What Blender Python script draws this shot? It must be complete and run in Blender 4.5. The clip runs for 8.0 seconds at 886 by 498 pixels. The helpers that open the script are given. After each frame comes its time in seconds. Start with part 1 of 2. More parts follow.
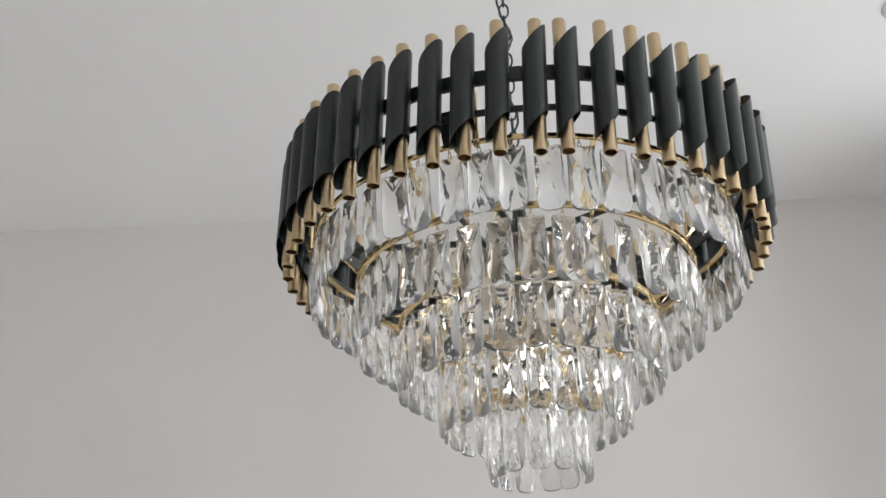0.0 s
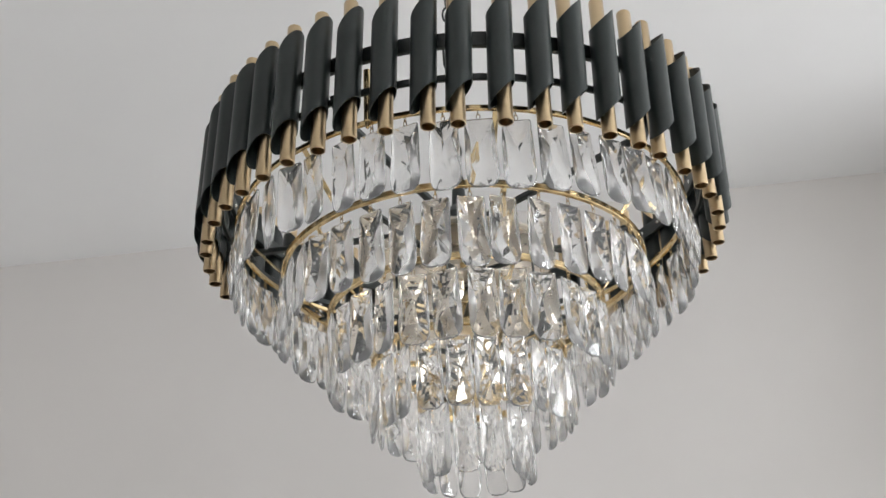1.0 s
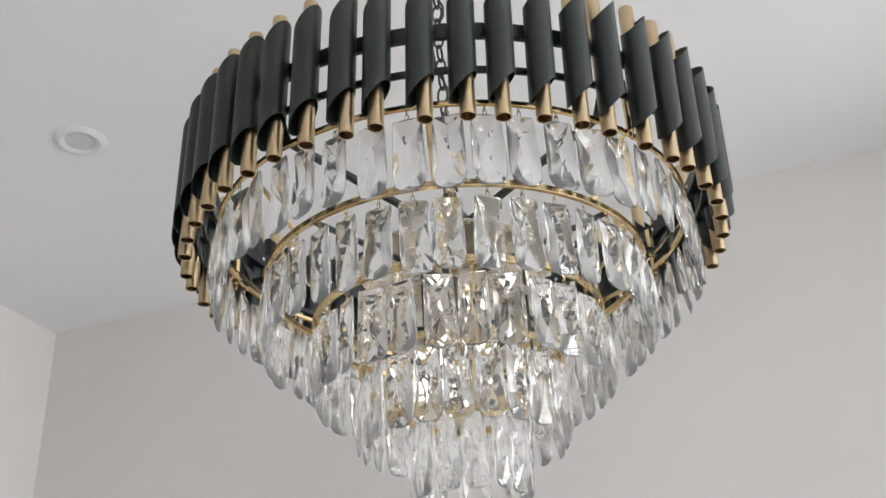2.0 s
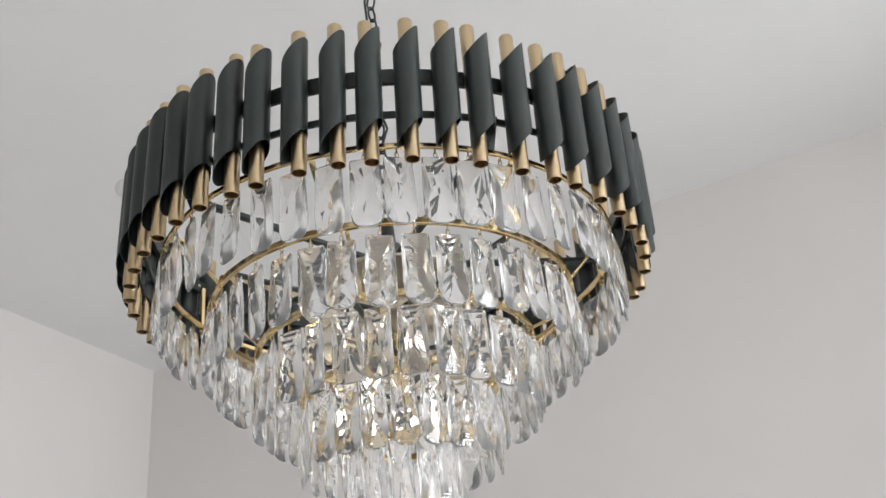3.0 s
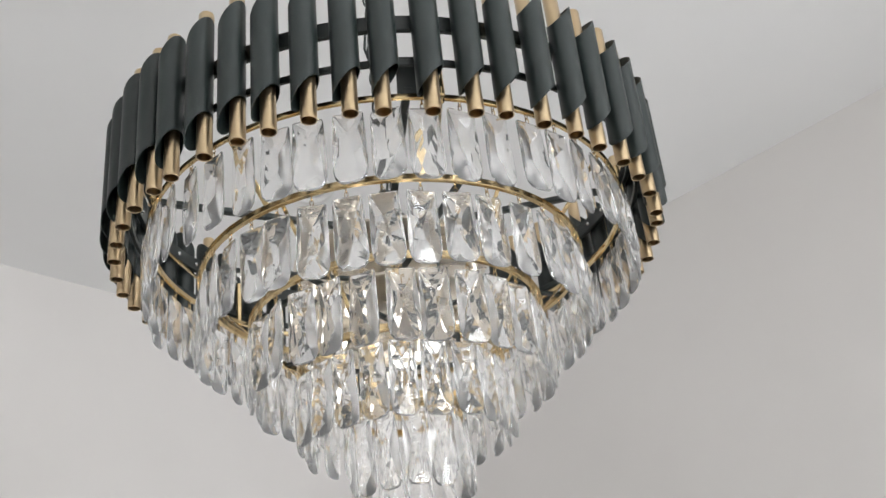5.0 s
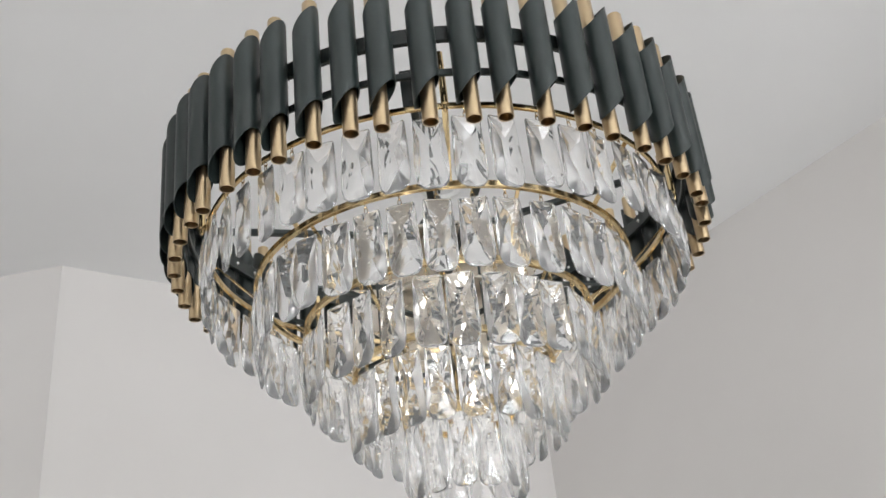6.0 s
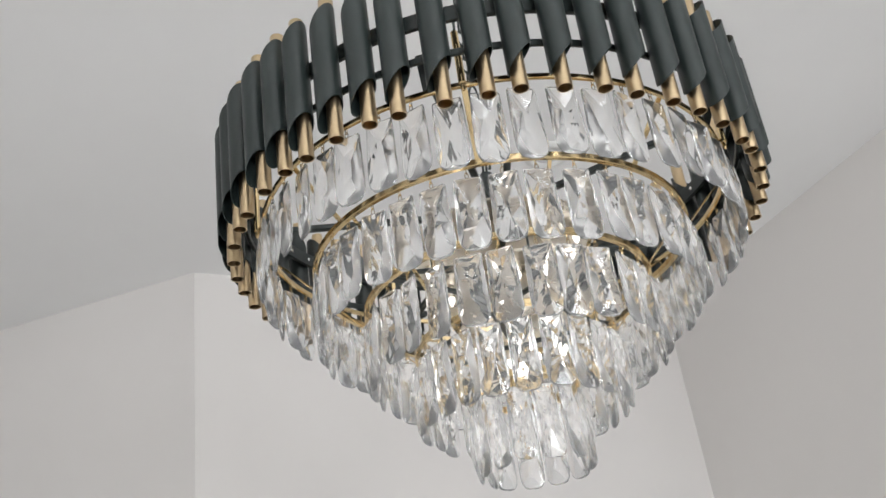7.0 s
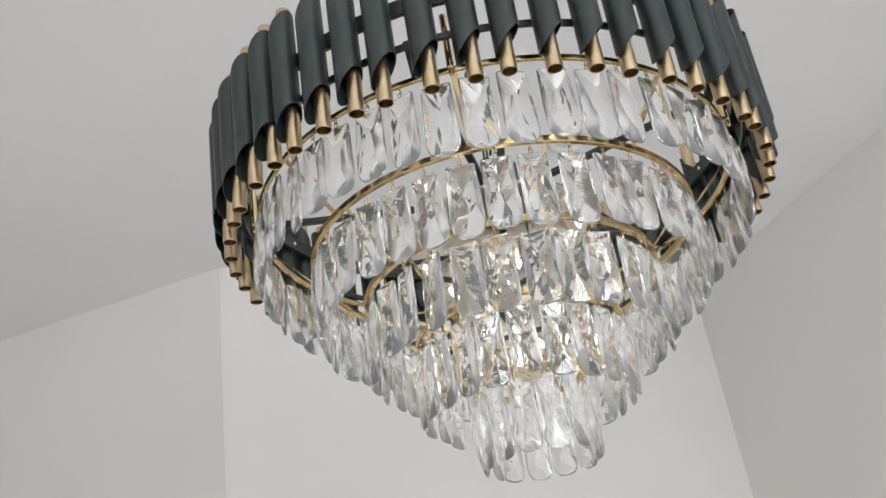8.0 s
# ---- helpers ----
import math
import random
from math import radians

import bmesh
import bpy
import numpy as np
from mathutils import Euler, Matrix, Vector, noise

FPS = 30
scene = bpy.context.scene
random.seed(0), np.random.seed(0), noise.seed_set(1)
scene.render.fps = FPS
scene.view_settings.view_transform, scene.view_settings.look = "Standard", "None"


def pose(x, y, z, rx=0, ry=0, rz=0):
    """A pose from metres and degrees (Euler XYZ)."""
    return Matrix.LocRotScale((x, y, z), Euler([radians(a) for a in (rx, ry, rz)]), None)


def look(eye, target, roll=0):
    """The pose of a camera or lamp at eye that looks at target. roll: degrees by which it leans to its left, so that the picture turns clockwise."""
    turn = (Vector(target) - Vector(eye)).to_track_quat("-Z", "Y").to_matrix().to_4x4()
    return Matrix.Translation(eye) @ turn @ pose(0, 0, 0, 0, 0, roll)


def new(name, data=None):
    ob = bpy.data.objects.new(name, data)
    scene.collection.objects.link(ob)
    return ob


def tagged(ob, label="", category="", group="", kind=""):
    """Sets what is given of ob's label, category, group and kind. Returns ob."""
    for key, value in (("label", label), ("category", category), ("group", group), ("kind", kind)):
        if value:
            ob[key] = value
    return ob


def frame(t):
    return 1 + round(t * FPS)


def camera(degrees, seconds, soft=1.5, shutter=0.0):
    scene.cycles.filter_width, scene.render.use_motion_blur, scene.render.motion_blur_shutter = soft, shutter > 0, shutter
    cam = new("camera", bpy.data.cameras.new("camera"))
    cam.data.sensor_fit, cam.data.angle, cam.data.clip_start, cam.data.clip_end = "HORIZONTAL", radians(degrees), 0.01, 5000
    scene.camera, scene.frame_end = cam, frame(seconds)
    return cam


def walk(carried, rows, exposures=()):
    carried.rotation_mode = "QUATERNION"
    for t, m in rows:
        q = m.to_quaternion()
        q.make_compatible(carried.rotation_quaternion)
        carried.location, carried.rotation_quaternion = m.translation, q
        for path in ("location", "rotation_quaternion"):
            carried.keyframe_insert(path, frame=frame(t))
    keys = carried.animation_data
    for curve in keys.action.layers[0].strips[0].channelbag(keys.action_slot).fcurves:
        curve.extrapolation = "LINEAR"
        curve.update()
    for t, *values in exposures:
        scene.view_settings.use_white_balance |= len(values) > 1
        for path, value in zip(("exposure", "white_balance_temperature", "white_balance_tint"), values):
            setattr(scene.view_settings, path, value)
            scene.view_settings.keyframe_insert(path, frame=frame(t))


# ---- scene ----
cam = camera(48.4, 8.0, soft=1.5)
ZT = 2.215            # height of the lowest ends of the brass tubes
# seconds, x, y, z below/above ZT, tilt, roll, yaw
ROWS = [
    (0.0, 0.5569, -1.3346, -0.6726, 116.873, 1.884, 28.722),
    (0.5, 0.6672, -1.2369, -0.6708, 116.967, 3.028, 30.765),
    (1.0, 0.7114, -1.1224, -0.6607, 117.605, 2.713, 35.034),
    (2.5, 1.0111, -0.8049, -0.6446, 119.131, 4.259, 52.372),
    (3.0, 1.1099, -0.7294, -0.6533, 119.279, 5.176, 55.984),
    (3.5, 1.1322, -0.6312, -0.6636, 118.405, 5.536, 60.074),
    (4.0, 1.1461, -0.5448, -0.6631, 118.080, 5.817, 63.705),
    (4.5, 1.1647, -0.4477, -0.6572, 118.575, 6.288, 68.149),
    (6.0, 1.2569, -0.1728, -0.6615, 119.298, 5.734, 85.184),
    (6.5, 1.2662, -0.0994, -0.6591, 119.086, 6.586, 90.355),
    (7.0, 1.2645, -0.0499, -0.6692, 118.838, 7.154, 95.300),
    (7.5, 1.2529, -0.0214, -0.6638, 118.943, 7.309, 98.335),
    (8.0, 1.2374, -0.0069, -0.6616, 118.478, 7.747, 97.757),
]
walk(cam, [(t, pose(x, y, ZT + z, rx, ry, rz)) for t, x, y, z, rx, ry, rz in ROWS],
     exposures=[(0.0, -0.06), (1.2, -0.02), (2.5, 0.02), (4.5, 0.06), (8.0, 0.04)])

scene.cycles.max_bounces, scene.cycles.transmission_bounces = 40, 40

# ---- room plan: u runs along wall C, v out of it; degrees and metres ----
CEIL = ZT + 1.80
AXIS = radians(27.3)


def plan(u, v, z=0.0):
    """A point of the room's own grid in the world."""
    return Vector((u * math.cos(AXIS) - v * math.sin(AXIS), u * math.sin(AXIS) + v * math.cos(AXIS), z))


# ---- daylight ----
world = bpy.data.worlds.new("sky")
scene.world = world
world.use_nodes = True
wn, wl = world.node_tree.nodes, world.node_tree.links
sky = wn.new("ShaderNodeTexSky")
sky.sky_type = "NISHITA"
sky.sun_disc = False
sky.sun_elevation, sky.sun_rotation = radians(35), radians(160)
wl.new(sky.outputs[0], wn["Background"].inputs[0])
wn["Background"].inputs[1].default_value = 0.12

WIN_U, WIN_V0, WIN_V1, WIN_Z0, WIN_Z1 = 7.2, -2.6, 1.4, 0.2, 2.5


def daylight(name, eye, target, w, h, watts, colour):
    data = bpy.data.lights.new(name, "AREA")
    data.shape, data.size, data.size_y, data.energy, data.color = "RECTANGLE", w, h, watts, colour
    ob = new(name, data)
    ob.matrix_world = look(eye, target)
    return ob


WIN_MID = ((WIN_V0 + WIN_V1) / 2, (WIN_Z0 + WIN_Z1) / 2)
daylight("window_daylight", plan(WIN_U + 0.02, *WIN_MID), plan(0, *WIN_MID), WIN_V1 - WIN_V0, WIN_Z1 - WIN_Z0, 375, (0.92, 0.95, 0.985))

# ---- materials ----


def material(name):
    m = bpy.data.materials.new(name)
    m.use_nodes = True
    n, l = m.node_tree.nodes, m.node_tree.links
    return m, n, l, n["Principled BSDF"]


def noise_tex(n, l, scale, detail=4.0, kind="Object"):
    co = n.new("ShaderNodeTexCoord")
    t = n.new("ShaderNodeTexNoise")
    t.inputs["Scale"].default_value, t.inputs["Detail"].default_value = scale, detail
    l.new(co.outputs[kind], t.inputs["Vector"])
    return t


def ramp(n, l, source, a, b, lo=0.35, hi=0.65):
    r = n.new("ShaderNodeValToRGB")
    r.color_ramp.elements[0].position, r.color_ramp.elements[1].position = lo, hi
    r.color_ramp.elements[0].color, r.color_ramp.elements[1].color = (*a, 1), (*b, 1)
    l.new(source, r.inputs[0])
    return r


def bump(n, l, source, strength, distance, bsdf):
    b = n.new("ShaderNodeBump")
    b.inputs["Strength"].default_value, b.inputs["Distance"].default_value = strength, distance
    l.new(source, b.inputs["Height"])
    l.new(b.outputs[0], bsdf.inputs["Normal"])


def paint(name, a, b, rough=0.75):
    """Emulsion paint: slow clouding, roller stipple."""
    m, n, l, s = material(name)
    big = noise_tex(n, l, 0.9, 3)
    l.new(ramp(n, l, big.outputs[0], a, b).outputs[0], s.inputs["Base Color"])
    fine = noise_tex(n, l, 260, 3)
    bump(n, l, fine.outputs[0], 0.12, 0.002, s)
    s.inputs["Roughness"].default_value = rough
    return m


def metal(name, a, b, rough_lo, rough_hi, scale=40):
    m, n, l, s = material(name)
    t = noise_tex(n, l, scale, 5)
    l.new(ramp(n, l, t.outputs[0], a, b).outputs[0], s.inputs["Base Color"])
    rr = n.new("ShaderNodeMapRange")
    rr.inputs["To Min"].default_value, rr.inputs["To Max"].default_value = rough_lo, rough_hi
    l.new(t.outputs[0], rr.inputs["Value"])
    l.new(rr.outputs[0], s.inputs["Roughness"])
    s.inputs["Metallic"].default_value = 1.0
    return m


WALL = paint("wall_paint", (0.730, 0.704, 0.680), (0.760, 0.734, 0.710))
CEILING = paint("ceiling_paint", (0.85, 0.846, 0.84), (0.88, 0.876, 0.87), 0.85)
FLOOR = paint("floor_stone", (0.76, 0.745, 0.72), (0.81, 0.795, 0.775), 0.25)
BRASS = metal("brushed_brass", (0.53, 0.405, 0.25), (0.60, 0.465, 0.295), 0.28, 0.38, 25)
POLISHED = metal("polished_brass", (0.62, 0.47, 0.25), (0.72, 0.56, 0.32), 0.08, 0.18, 30)


def black_paint():
    """Matt black powder coat with a slight green cast, fine texture and dust."""
    m, n, l, s = material("black_powder_coat")
    t = noise_tex(n, l, 22, 5)
    l.new(ramp(n, l, t.outputs[0], (0.011, 0.0165, 0.0155), (0.017, 0.0245, 0.0235)).outputs[0], s.inputs["Base Color"])
    rr = n.new("ShaderNodeMapRange")
    rr.inputs["To Min"].default_value, rr.inputs["To Max"].default_value = 0.32, 0.45
    l.new(t.outputs[0], rr.inputs["Value"])
    l.new(rr.outputs[0], s.inputs["Roughness"])
    fine = noise_tex(n, l, 900, 2)
    bump(n, l, fine.outputs[0], 0.15, 0.0005, s)
    return m


PLATE = metal("satin_plate", (0.82, 0.76, 0.67), (0.89, 0.835, 0.75), 0.22, 0.34, 30)
BLACK = black_paint()


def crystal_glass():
    """Clear lead crystal; an uneven milky share is mixed in to lift dark facets."""
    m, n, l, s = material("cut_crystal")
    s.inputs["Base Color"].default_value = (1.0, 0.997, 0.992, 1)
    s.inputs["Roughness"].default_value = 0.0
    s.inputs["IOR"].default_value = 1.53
    haze = noise_tex(n, l, 60, 3)
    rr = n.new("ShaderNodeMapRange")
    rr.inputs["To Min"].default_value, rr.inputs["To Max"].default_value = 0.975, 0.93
    l.new(haze.outputs[0], rr.inputs["Value"])
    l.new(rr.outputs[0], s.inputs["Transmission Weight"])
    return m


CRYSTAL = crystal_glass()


def plain(name, colour, rough=0.5):
    m, n, l, s = material(name)
    t = noise_tex(n, l, 120, 3)
    dark = tuple(c * 0.9 for c in colour)
    l.new(ramp(n, l, t.outputs[0], dark, colour).outputs[0], s.inputs["Base Color"])
    s.inputs["Roughness"].default_value = rough
    return m


WHITE = plain("white_enamel", (0.82, 0.82, 0.80), 0.35)
STEEL = metal("zinc_steel", (0.62, 0.62, 0.62), (0.75, 0.75, 0.74), 0.2, 0.35, 80)

# ---- mesh helpers ----


def mesh_of(name, bm, mat, smooth=None):
    me = bpy.data.meshes.new(name)
    bm.normal_update()
    if smooth is not None:
        for f in bm.faces:
            f.smooth = True
        for e in bm.edges:
            if len(e.link_faces) == 2 and e.calc_face_angle() > radians(smooth):
                e.smooth = False
    bm.to_mesh(me)
    bm.free()
    me.materials.append(mat)
    return me


def part(name, bm, mat, parent, label="", smooth=None, at=None):
    me = bm if isinstance(bm, bpy.types.Mesh) else mesh_of(name, bm, mat, smooth)
    ob = new(name, me)
    ob.parent = parent
    if at is not None:
        ob.matrix_basis = at
    return tagged(ob, label)


def slab(points, z0, z1):
    """A prism on a ground plan of (x, y) points."""
    bm = bmesh.new()
    low = [bm.verts.new((x, y, z0)) for x, y in points]
    top = [bm.verts.new((x, y, z1)) for x, y in points]
    bm.faces.new(low[::-1])
    bm.faces.new(top)
    k = len(points)
    for i in range(k):
        bm.faces.new((low[i], low[(i + 1) % k], top[(i + 1) % k], top[i]))
    bmesh.ops.recalc_face_normals(bm, faces=bm.faces)
    return bm


def lathe(profile, seg=48, closed=False):
    """Turn (r, z) points round the z axis; closed joins the last to the first."""
    bm = bmesh.new()
    rows = [[bm.verts.new((r * math.cos(2 * math.pi * i / seg), r * math.sin(2 * math.pi * i / seg), z)) for i in range(seg)] for r, z in profile]
    pairs = list(zip(rows, rows[1:])) + ([(rows[-1], rows[0])] if closed else [])
    for a, b in pairs:
        for i in range(seg):
            j = (i + 1) % seg
            bm.faces.new((a[i], a[j], b[j], b[i]))
    if not closed:
        for row in (rows[0], rows[-1]):
            bm.faces.new(row)
    bmesh.ops.recalc_face_normals(bm, faces=bm.faces)
    return bm


def hoop(r_in, r_out, z0, z1, seg=128, bevel=0.0008):
    b = bevel
    return lathe([(r_in + b, z0), (r_out - b, z0), (r_out, z0 + b), (r_out, z1 - b), (r_out - b, z1), (r_in + b, z1), (r_in, z1 - b), (r_in, z0 + b)], seg, True)


def bar(a, b, w, h):
    """A bevelled rectangular bar from a to b, w across and h high."""
    bm = bmesh.new()
    bmesh.ops.create_cube(bm, size=1)
    a, b = Vector(a), Vector(b)
    d = b - a
    bmesh.ops.scale(bm, vec=(w, h, d.length), verts=bm.verts)
    bmesh.ops.bevel(bm, geom=list(bm.edges), offset=min(w, h) * 0.12, segments=1, affect="EDGES")
    m = Matrix.Translation((a + b) / 2) @ d.to_track_quat("Z", "Y").to_matrix().to_4x4()
    bmesh.ops.transform(bm, matrix=m, verts=bm.verts)
    return bm


def torus_loop(rx, rz, wire, seg=20, tube=6):
    """An oval wire link standing in the xz plane."""
    bm = bmesh.new()
    rows = []
    for i in range(seg):
        a = 2 * math.pi * i / seg
        c = Vector((rx * math.cos(a), 0, rz * math.sin(a)))
        out = Vector((rz * math.cos(a), 0, rx * math.sin(a))).normalized()
        rows.append([bm.verts.new(c + wire * (math.cos(2 * math.pi * k / tube) * out + math.sin(2 * math.pi * k / tube) * Vector((0, 1, 0)))) for k in range(tube)])
    for i in range(seg):
        a, b = rows[i], rows[(i + 1) % seg]
        for k in range(tube):
            bm.faces.new((a[k], a[(k + 1) % tube], b[(k + 1) % tube], b[k]))
    bmesh.ops.recalc_face_normals(bm, faces=bm.faces)
    return bm


# ---- room ----
T = 0.12
U_B, V_C, V_E, V_AB = -3.42, 3.04, -4.2, 0.15
U_D = WIN_U
A_END = (U_B - (V_AB - V_E) * 0.90, V_E)


def uv(points):
    return [tuple(plan(u, v)[:2]) for u, v in points]


def structure(name, bm, mat, label):
    return tagged(new(name, mesh_of(name, bm, mat)), label, name.split("_")[0], kind="structure")


structure("floor", slab(uv([(A_END[0] - 0.3, V_E - T), (U_D + T, V_E - T), (U_D + T, V_C + T), (A_END[0] - 0.3, V_C + T)]), -0.1, 0), FLOOR, "pale stone floor below the chandelier")
structure("ceiling", slab(uv([(A_END[0] - 0.3, V_E - T), (U_D + T, V_E - T), (U_D + T, V_C + T), (A_END[0] - 0.3, V_C + T)]), CEIL, CEIL + 0.15), CEILING, "smooth white painted ceiling")
structure("wall_c", slab(uv([(U_B, V_C), (U_D, V_C), (U_D, V_C + T), (U_B, V_C + T)]), 0, CEIL), WALL, "warm white painted plaster wall")
# unseen wing, added to keep window light off the far end of wall C
structure("wall_f", slab(uv([(2.7, 1.95), (2.7 + T, 1.95), (2.7 + T, V_C), (2.7, V_C)]), 0, CEIL), WALL, "unseen warm white wing wall added to shade wall C")
structure("wall_b", slab(uv([(U_B - T, V_AB), (U_B, V_AB), (U_B, V_C + T), (U_B - T, V_C + T)]), 0, CEIL), WALL, "warm white painted plaster wall in daylight")
structure("wall_a", slab(uv([(U_B - T, V_AB), (U_B, V_AB - 0.001), A_END, (A_END[0] - T, A_END[1])]), 0, CEIL), WALL, "warm white painted splayed plaster wall")


def pierced(corners):
    """Upright wall pieces: (plan corners, z0, z1) each, in one mesh round an opening."""
    bm = bmesh.new()
    for pts, z0, z1 in corners:
        pts = uv(pts)
        low = [bm.verts.new((x, y, z0)) for x, y in pts]
        top = [bm.verts.new((x, y, z1)) for x, y in pts]
        bm.faces.new(low)
        bm.faces.new(top)
        for i in range(4):
            bm.faces.new((low[i], low[(i + 1) % 4], top[(i + 1) % 4], top[i]))
    bmesh.ops.recalc_face_normals(bm, faces=bm.faces)
    return bm


def along_v(v0, v1, z0, z1):
    return [(U_D, v0), (U_D + T, v0), (U_D + T, v1), (U_D, v1)], z0, z1


structure("wall_d", pierced([along_v(V_E - T, WIN_V0, 0, CEIL), along_v(WIN_V1, V_C + T, 0, CEIL), along_v(WIN_V0, WIN_V1, 0, WIN_Z0), along_v(WIN_V0, WIN_V1, WIN_Z1, CEIL)]), WALL, "warm white painted plaster wall with a window opening")
structure("wall_e", slab(uv([(A_END[0] - T, V_E - T), (U_D, V_E - T), (U_D, V_E), (A_END[0] - T, V_E)]), 0, CEIL), WALL, "warm white painted plaster wall")

# ---- chandelier ----
chandelier = tagged(new("chandelier"), "round black and brass chandelier with five tiers of clear crystals", "chandelier")
chandelier.location = (0, 0, ZT)

N_TUBES = 51
STEP = 360 / N_TUBES
TUBE_R, TUBE_IN, TUBE_AT = 0.0164, 0.0155, 0.3815
LEAN = 0.052           # the sleeves and their bands stand a little out of true
GOLD_R, GOLD_IN = 0.0094, 0.0083


def black_tube():
    """A thin tube whose two ends are cut on the same slant, high on one side."""
    bm = bmesh.new()
    seg = 28

    def cut(y, z):
        return z + 1.18 * y
    rings = []
    for r, z in ((TUBE_R, 0.0375), (TUBE_R, 0.1735), (TUBE_IN, 0.1735), (TUBE_IN, 0.0375)):
        rings.append([bm.verts.new((r * math.cos(2 * math.pi * i / seg), r * math.sin(2 * math.pi * i / seg), cut(r * math.sin(2 * math.pi * i / seg), z))) for i in range(seg)])
    for a, b in zip(rings, rings[1:] + rings[:1]):
        for i in range(seg):
            j = (i + 1) % seg
            bm.faces.new((a[i], a[j], b[j], b[i]))
    bmesh.ops.recalc_face_normals(bm, faces=bm.faces)
    return mesh_of("black_tube", bm, BLACK, 30)


def gold_tube():
    """A brass tube, open at its lower end, domed plug at the top."""
    return mesh_of("brass_tube", lathe([(0.0008, 0.018), (GOLD_IN, 0.018), (GOLD_IN, 0.0004), (GOLD_IN + 0.0004, 0), (GOLD_R - 0.0003, 0), (GOLD_R, 0.0004), (GOLD_R, 0.206), (GOLD_R - 0.0008, 0.2075), (0.001, 0.2078)], 24), BRASS, 35)


TUBE_MESH, GOLD_MESH = black_tube(), gold_tube()
# how far, in degrees, each brass tube sits off its even place
OFFSETS = [-1.55, -0.91, -0.31, -1.2, 0.47, -0.43, 0.04, 0.43, 1.01, 0.77, 0.41, 0.62, 0.19, 0.2, 1.21, -0.74, 0.7, 1.13, -0.17, 0.0, -0.01, -1.5, -0.24, 0.2, -1.22, -0.65, -0.25, -1.13, -0.06, -0.32, -0.15, 1.21, -0.63, 1.27, 0.57, 0.12, 0.59, 0.39]
rng = random.Random(5)
for k in range(-23, 28):
    off = OFFSETS[k + 23] if k + 23 < len(OFFSETS) else rng.uniform(-1.2, 1.2)
    black_az = 0.05 + STEP * k + 0.35 * off
    gold_az = black_az + max(-0.75, min(0.75, 0.31 + STEP * k + off - black_az))
    a = radians(black_az)
    tube = part("tube", TUBE_MESH, BLACK, chandelier, at=Matrix.Translation((TUBE_AT * math.cos(a), TUBE_AT * math.sin(a), rng.uniform(-0.0012, 0.0012))) @ Matrix.Rotation(LEAN, 4, "Y") @ Matrix.Rotation(a, 4, "Z"))
    # the brass tube stands against the inner side of its black sleeve
    g = radians(gold_az)
    world_m = Matrix.Translation((0.3770 * math.cos(g), 0.3770 * math.sin(g), rng.uniform(-0.002, 0.002))) @ Matrix.Rotation(LEAN * 0.55, 4, "Y") @ Matrix.Rotation(g, 4, "Z") @ Matrix.Rotation(rng.uniform(-0.012, 0.012), 4, "X")
    part("inner_tube", GOLD_MESH, BRASS, tube, "brushed brass tube", at=tube.matrix_basis.inverted() @ world_m)

upper_band = part("upper_band", hoop(0.3570, 0.3640, 0.122, 0.144), BLACK, chandelier, "black steel band", 30, Matrix.Translation((LEAN * 0.133, 0, 0)))
part("lower_band", hoop(0.3590, 0.3640, 0.072, 0.081), BLACK, chandelier, "thin black steel band", 30, Matrix.Translation((LEAN * 0.076, 0, 0)))

SCREW = mesh_of("screw", lathe([(0.0002, 0.0022), (0.0018, 0.0019), (0.0030, 0.0008), (0.0032, 0.0), (0.0002, 0.0)], 14), STEEL, 40)
for k in range(N_TUBES):
    part("screw", SCREW, STEEL, upper_band, "zinc screw head", at=Matrix.Rotation(radians(STEP * k + 0.05), 4, "Z") @ Matrix.Translation((0.3570, 0, 0.133)) @ Matrix.Rotation(-math.pi / 2, 4, "Y"))

# tiers: radius, underside of ring, pieces
TIERS = [(0.337, 0.047, 48), (0.267, -0.020, 38), (0.200, -0.086, 29), (0.137, -0.152, 22), (0.073, -0.218, 13)]


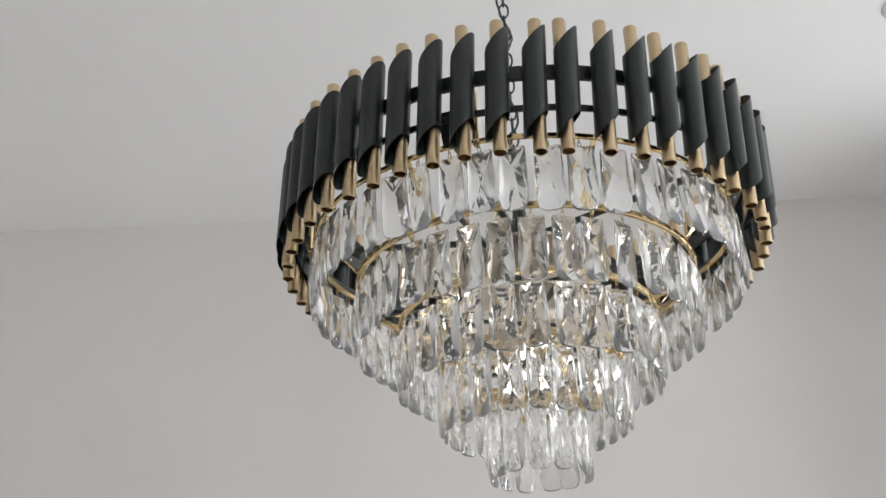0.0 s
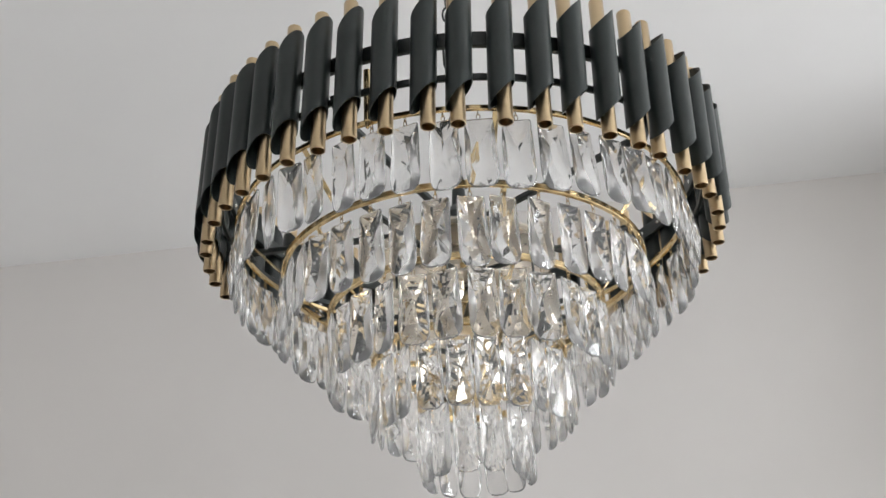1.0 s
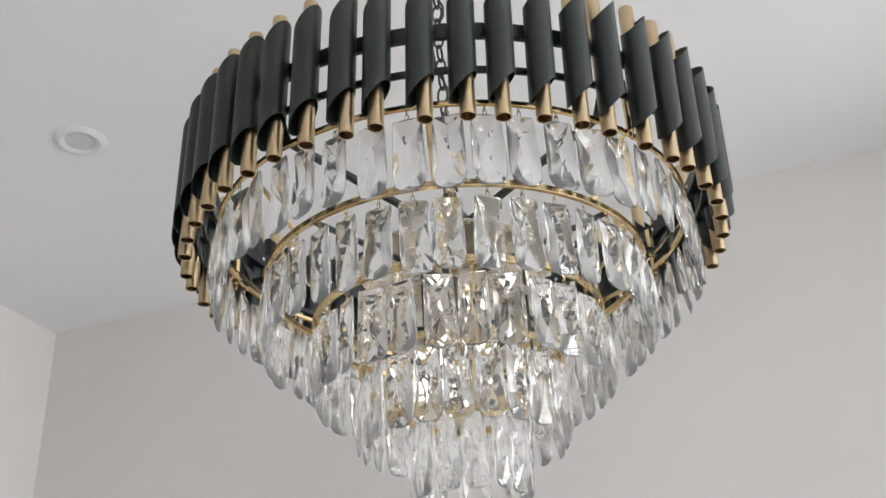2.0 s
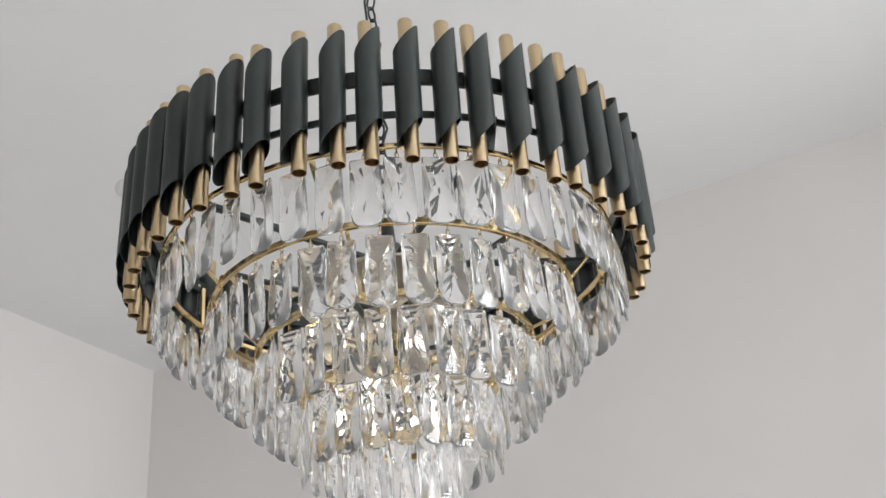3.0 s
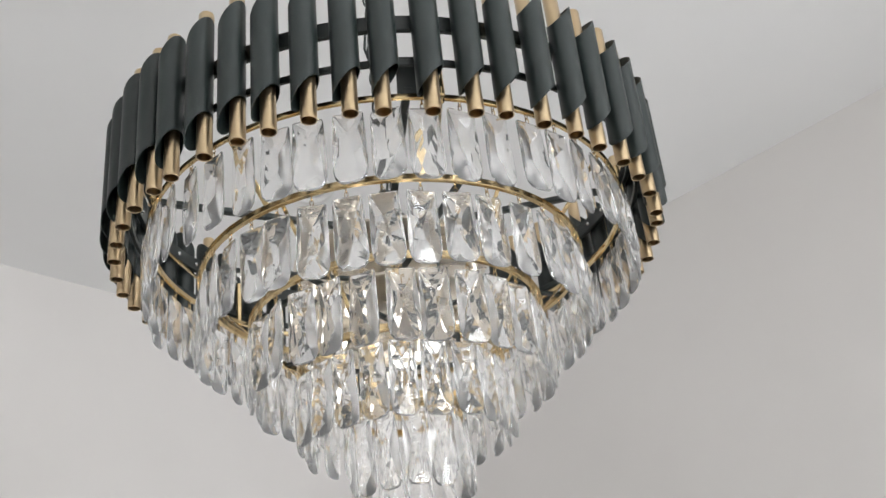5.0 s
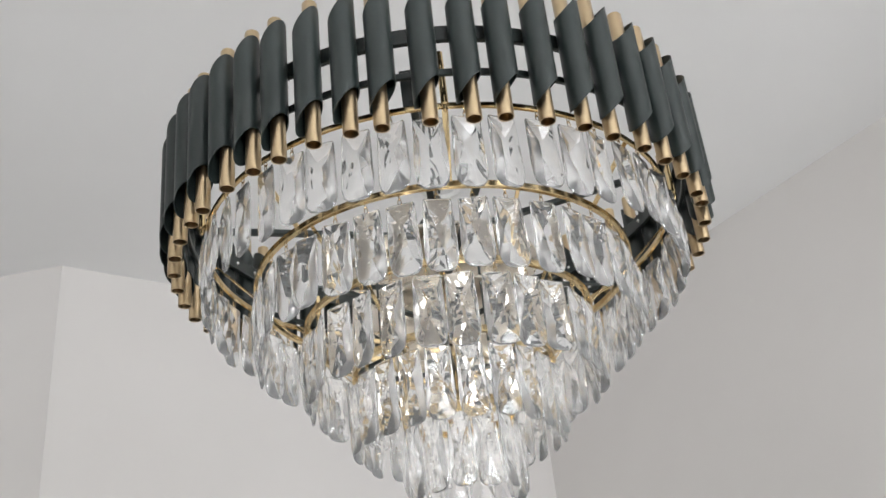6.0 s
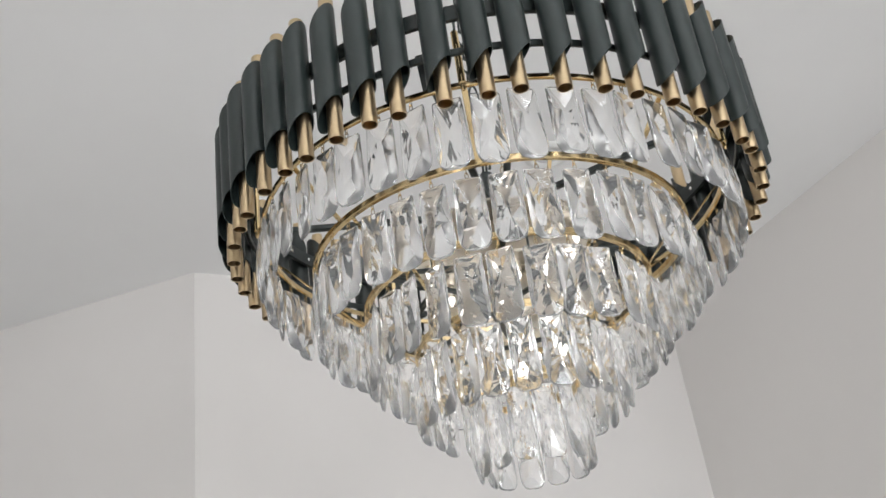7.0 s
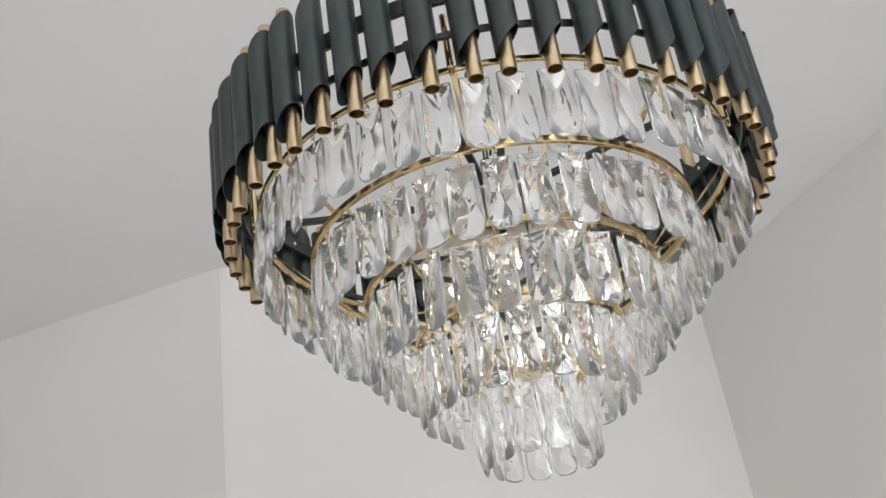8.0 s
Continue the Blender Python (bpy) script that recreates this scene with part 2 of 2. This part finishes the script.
def crystal(seed, wide=1.0, relief=1.0):
    """A cut drop, square at the top, broader and rounded below: long facets fan from a short
    ridge to a narrow border, the back cut finer than the front; hung at its origin."""
    w, h = 0.0205 * wide, 0.097
    cut = random.Random(seed)
    side = [(0.87, -0.03), (0.90, -0.22), (0.94, -0.44), (0.975, -0.66), (0.97, -0.82), (0.87, -0.92), (0.64, -0.98), (0.30, -1.0)]
    outline = [(-0.79, 0.0), (0.79, 0.0)] + side + [(-x, z) for x, z in reversed(side)]
    pts = []
    for s in (-1, 1):
        for x, z in outline:
            pts.append((s * 0.0006, x * w, z * h))
            pts.append((s * 0.0018 * cut.uniform(0.85, 1.15), x * w * 0.93, (-0.5 + (z + 0.5) * 0.972) * h))
        lean = cut.uniform(-0.16, 0.16)
        high = cut.uniform(-0.42, -0.30)
        crown = [(lean, high, 0.0086), (-lean, high - 0.24, 0.0088)]
        if s > 0:
            crown += [(0.50, high + 0.06, 0.0060), (-0.56, high - 0.20, 0.0058), (0.20, -0.82, 0.0052), (-0.30, -0.85, 0.0045)]
        else:
            crown += [(0.10, -0.13, 0.0050), (-0.44, -0.22, 0.0058), (0.52, -0.33, 0.0060), (-0.58, -0.52, 0.0058), (0.50, -0.68, 0.0061), (-0.30, -0.80, 0.0056), (0.26, -0.88, 0.0043)]
        for x, z, d in crown:
            x, z = x + cut.uniform(-0.08, 0.08), z + cut.uniform(-0.03, 0.03)
            pts.append((s * d * relief * cut.uniform(0.94, 1.06), s * x * w, z * h))
    bm = bmesh.new()
    vs = [bm.verts.new(p) for p in pts]
    bmesh.ops.convex_hull(bm, input=vs)
    bmesh.ops.delete(bm, geom=[v for v in bm.verts if not v.link_faces], context="VERTS")
    bmesh.ops.recalc_face_normals(bm, faces=bm.faces)
    return mesh_of("crystal", bm, CRYSTAL)


def hook():
    """Two small brass rings and a pin that carry a drop."""
    bm = torus_loop(0.0022, 0.0045, 0.0006, 12, 5)
    bmesh.ops.translate(bm, vec=(0, 0, 0.010), verts=bm.verts)
    b2 = torus_loop(0.0022, 0.0045, 0.0006, 12, 5)
    bmesh.ops.rotate(b2, matrix=Matrix.Rotation(math.pi / 2, 3, "Z"), verts=b2.verts)
    bmesh.ops.translate(b2, vec=(0, 0, 0.0035), verts=b2.verts)
    tmp = bpy.data.meshes.new("tmp")
    b2.to_mesh(tmp)
    b2.free()
    bm.from_mesh(tmp)
    bpy.data.meshes.remove(tmp)
    return mesh_of("hook", bm, POLISHED, 60)


CRYSTAL_MESHES = [[crystal(k, wide, relief) for k in range(8)] for wide, relief in ((1.0, 1.0), (1.0, 1.05), (1.0, 1.05), (0.92, 1.05), (0.84, 1.05))]
HOOK_MESH = hook()
RING_H = 0.009
for i, (r, z, n) in enumerate(TIERS):
    ring = part("tier_ring", hoop(r - 0.0035, r + (0.002 if i == 0 else 0.0035), z, z + (0.007 if i == 0 else RING_H)), POLISHED, chandelier, "polished brass hoop", 30)
    for k in range(n):
        a = 2 * math.pi * (k + rng.uniform(-0.06, 0.06)) / n + 0.2 * i
        m = Matrix.Rotation(a, 4, "Z") @ Matrix.Translation((r, 0, z - 0.014)) @ Matrix.Rotation(rng.uniform(-0.3, 0.3), 4, "Z") @ Matrix.Rotation(rng.uniform(-0.03, 0.03), 4, "X") @ Matrix.Rotation(rng.uniform(-0.05, 0.05), 4, "Y")
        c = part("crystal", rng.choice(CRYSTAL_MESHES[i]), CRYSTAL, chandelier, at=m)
        c.visible_shadow = False
        part("hook", HOOK_MESH, POLISHED, c, "brass hook")

# frame: hub, arms, uprights
part("hub", lathe([(0.001, 0.055), (0.027, 0.055), (0.030, 0.058), (0.030, 0.085), (0.024, 0.095), (0.012, 0.105), (0.010, 0.135), (0.001, 0.137)], 40), BLACK, chandelier, "black steel hub", 30)
ARMS = 5


def sleeve():
    return lathe([(0.001, 0), (0.0075, 0), (0.0082, 0.002), (0.0082, 0.045), (0.0072, 0.047), (0.001, 0.047)], 24)


def candle_bulb():
    return lathe([(0.001, 0.047), (0.006, 0.047), (0.007, 0.052), (0.0088, 0.062), (0.0085, 0.072), (0.0055, 0.084), (0.0018, 0.094), (0.0004, 0.097)], 20)


def added_bulb_glow():
    """A small frosted bulb; its near-white glow is added to brighten the crystals."""
    m, n, l, s = material("frosted_bulb_fill_glow")
    s.inputs["Base Color"].default_value = (0.9, 0.88, 0.84, 1)
    s.inputs["Roughness"].default_value = 0.4
    s.inputs["Emission Color"].default_value = (1.0, 0.96, 0.91, 1)
    s.inputs["Emission Strength"].default_value = 2.2
    return m


BULB_GLASS = added_bulb_glow()
for k in range(ARMS):
    a = radians(-82 + 360 / ARMS * k)
    d = Vector((math.cos(a), math.sin(a), 0))
    arm = part("arm", bar(d * 0.028 + Vector((0, 0, 0.066)), d * 0.336 + Vector((0, 0, 0.066)), 0.010, 0.008), BLACK, chandelier, "flat black steel arm")
    part("bracket", bar(d * 0.330 + Vector((0, 0, 0.056)), d * 0.350 + Vector((0, 0, 0.098)), 0.024, 0.003), BLACK, arm, "bent black end plate")
    side = Matrix.Rotation(radians(6.3), 3, "Z") @ d
    post = part("upright", lathe([(0.001, 0.036), (0.0026, 0.038), (0.0034, 0.042), (0.0026, 0.046), (0.0046, 0.0475), (0.0046, 0.1245), (0.001, 0.125)], 16), POLISHED, chandelier, "brass upright with a bead", 30, Matrix.Translation(side * 0.3435))
# flat brass ties from each ring to the next, and black rods down the middle
for i, ((r0, z0, _), (r1, z1, _)) in enumerate(zip(TIERS, TIERS[1:])):
    count = (8, 6, 5, 4)[i]
    for k in range(count):
        a = radians(-3.6 + 19 * i + 360 / count * k)
        d = Vector((math.cos(a), math.sin(a), 0))
        part("tie", bar(d * (r0 - 0.004) + Vector((0, 0, z0 + 0.004)), d * (r1 + 0.001) + Vector((0, 0, z1 + 0.006)), 0.0075 if i == 0 else 0.005, 0.0018), POLISHED, chandelier, "flat brass tie")
# black cross arms that carry the lower hoops
for i, (r, z, _) in enumerate(TIERS[1:4]):
    for k in range(4):
        a = radians(4 + 37 * i + 90 * k)
        d = Vector((math.cos(a), math.sin(a), 0))
        part("arm", bar(d * 0.006 + Vector((0, 0, z + 0.005)), d * (r - 0.002) + Vector((0, 0, z + 0.005)), 0.009, 0.004), BLACK, chandelier, "flat black steel cross arm")
for k in range(4):
    a = radians(20 + 90 * k)
    d = Vector((math.cos(a), math.sin(a), 0)) * 0.105
    part("rod", bar(d + Vector((0, 0, -0.148)), d + Vector((0, 0, 0.062)), 0.003, 0.003), BLACK, chandelier, "thin black rod")
part("finial", lathe([(0.001, -0.216), (0.016, -0.216), (0.020, -0.212), (0.020, -0.190), (0.010, -0.180), (0.005, -0.170), (0.005, 0.056), (0.001, 0.057)], 32), POLISHED, chandelier, "polished brass stem and cup", 30)
for k in range(3):
    a = radians(35 + 120 * k)
    d = Vector((math.cos(a), math.sin(a), 0))
    part("tie", bar(d * 0.018 + Vector((0, 0, -0.208)), d * 0.071 + Vector((0, 0, -0.212)), 0.006, 0.002), POLISHED, chandelier, "flat brass tie")
    sl = part("lamp_holder", sleeve(), PLATE, chandelier, "pale metal lamp holder", 30, Matrix.Translation(d * 0.042 + Vector((0, 0, -0.206))) @ Matrix.Diagonal((0.8, 0.8, 0.4, 1)))
    part("bulb", candle_bulb(), BULB_GLASS, sl, "small frosted bulb, glow added to brighten the crystals", 40, Matrix.Diagonal((0.9, 0.9, 0.9, 1)))

# round reflector plates and hanging glowing bulbs, added unseen to brighten the crystals
for z, r in ((0.006, 0.140), (-0.062, 0.115), (-0.128, 0.080)):
    part("reflector_plate", lathe([(0.006, z), (r - 0.002, z), (r, z + 0.001), (r, z + 0.004), (r - 0.001, z + 0.005), (0.006, z + 0.005)], 64, True), PLATE, chandelier, "pale satin metal reflector plate, added unseen", 30)
for count, r, z in ((6, 0.115, 0.0055), (5, 0.088, -0.0625), (4, 0.052, -0.1285)):
    for k in range(count):
        a = radians(10 + 360 / count * k)
        d = Vector((math.cos(a), math.sin(a), 0))
        sl = part("lamp_holder", sleeve(), PLATE, chandelier, "pale metal lamp holder", 30, Matrix.Translation(d * r + Vector((0, 0, z))) @ Matrix.Rotation(math.pi, 4, "X") @ Matrix.Diagonal((0.8, 0.8, 0.4, 1)))
        part("bulb", candle_bulb(), BULB_GLASS, sl, "small frosted bulb, glow added to brighten the crystals", 40, Matrix.Diagonal((0.7, 0.7, 0.8, 1)))

# chain and flex up to the ceiling
LINK = mesh_of("link", torus_loop(0.0085, 0.0165, 0.0019), BLACK, 60)
chain = tagged(new("chain"), "black steel link chain hanging from the ceiling", "chain")
chain.location = (0, 0, ZT)
PITCH = 0.0285
count = int((1.80 - 0.137) / PITCH) + 1
for k in range(count):
    part("link", LINK, BLACK, chain, at=Matrix.Translation((0, 0, 0.137 + 0.012 + PITCH * k)) @ Matrix.Rotation(math.pi / 2 * (k % 2) + 0.3, 4, "Z"))



def flex(bm, path, r, seg=8):
    """A round cable along a row of points."""
    rows = [[bm.verts.new(p + Vector((r * math.cos(2 * math.pi * i / seg), r * math.sin(2 * math.pi * i / seg), 0))) for i in range(seg)] for p in path]
    for a, b in zip(rows, rows[1:]):
        for i in range(seg):
            bm.faces.new((a[i], a[(i + 1) % seg], b[(i + 1) % seg], b[i]))
    bm.faces.new(rows[0][::-1])
    bm.faces.new(rows[-1])
    return bm


# the supply cable winds loosely round the chain
CABLE = [Vector((0.012 * math.cos(1.1 * k + 0.6), 0.012 * math.sin(1.1 * k + 0.6), 0.138 + 0.031 * k)) for k in range(53)]
part("cable", flex(bmesh.new(), CABLE, 0.0022), BLACK, chain, "thin black supply cable", 60)

# ---- ceiling downlight ----


def downlight(p):
    top = tagged(new("downlight"), "round white ceiling downlight with a dished trim", "downlight")
    top.location = p
    part("trim", lathe([(0.062, -0.003), (0.074, -0.011), (0.082, -0.013), (0.098, -0.008), (0.108, -0.002), (0.109, 0.0), (0.062, 0.0)], 64, True), WHITE, top, "white trim ring", 30)
    part("lens", lathe([(0.0005, -0.0035), (0.060, -0.0035), (0.060, -0.0005), (0.0005, -0.0005)], 48), plain("satin_lens", (0.7, 0.7, 0.7), 0.2), top, "satin lens", 30)
    return top


downlight(plan(-2.07, 1.51, CEIL - 0.0005))
downlight(plan(1.68, 1.53, CEIL - 0.0005))
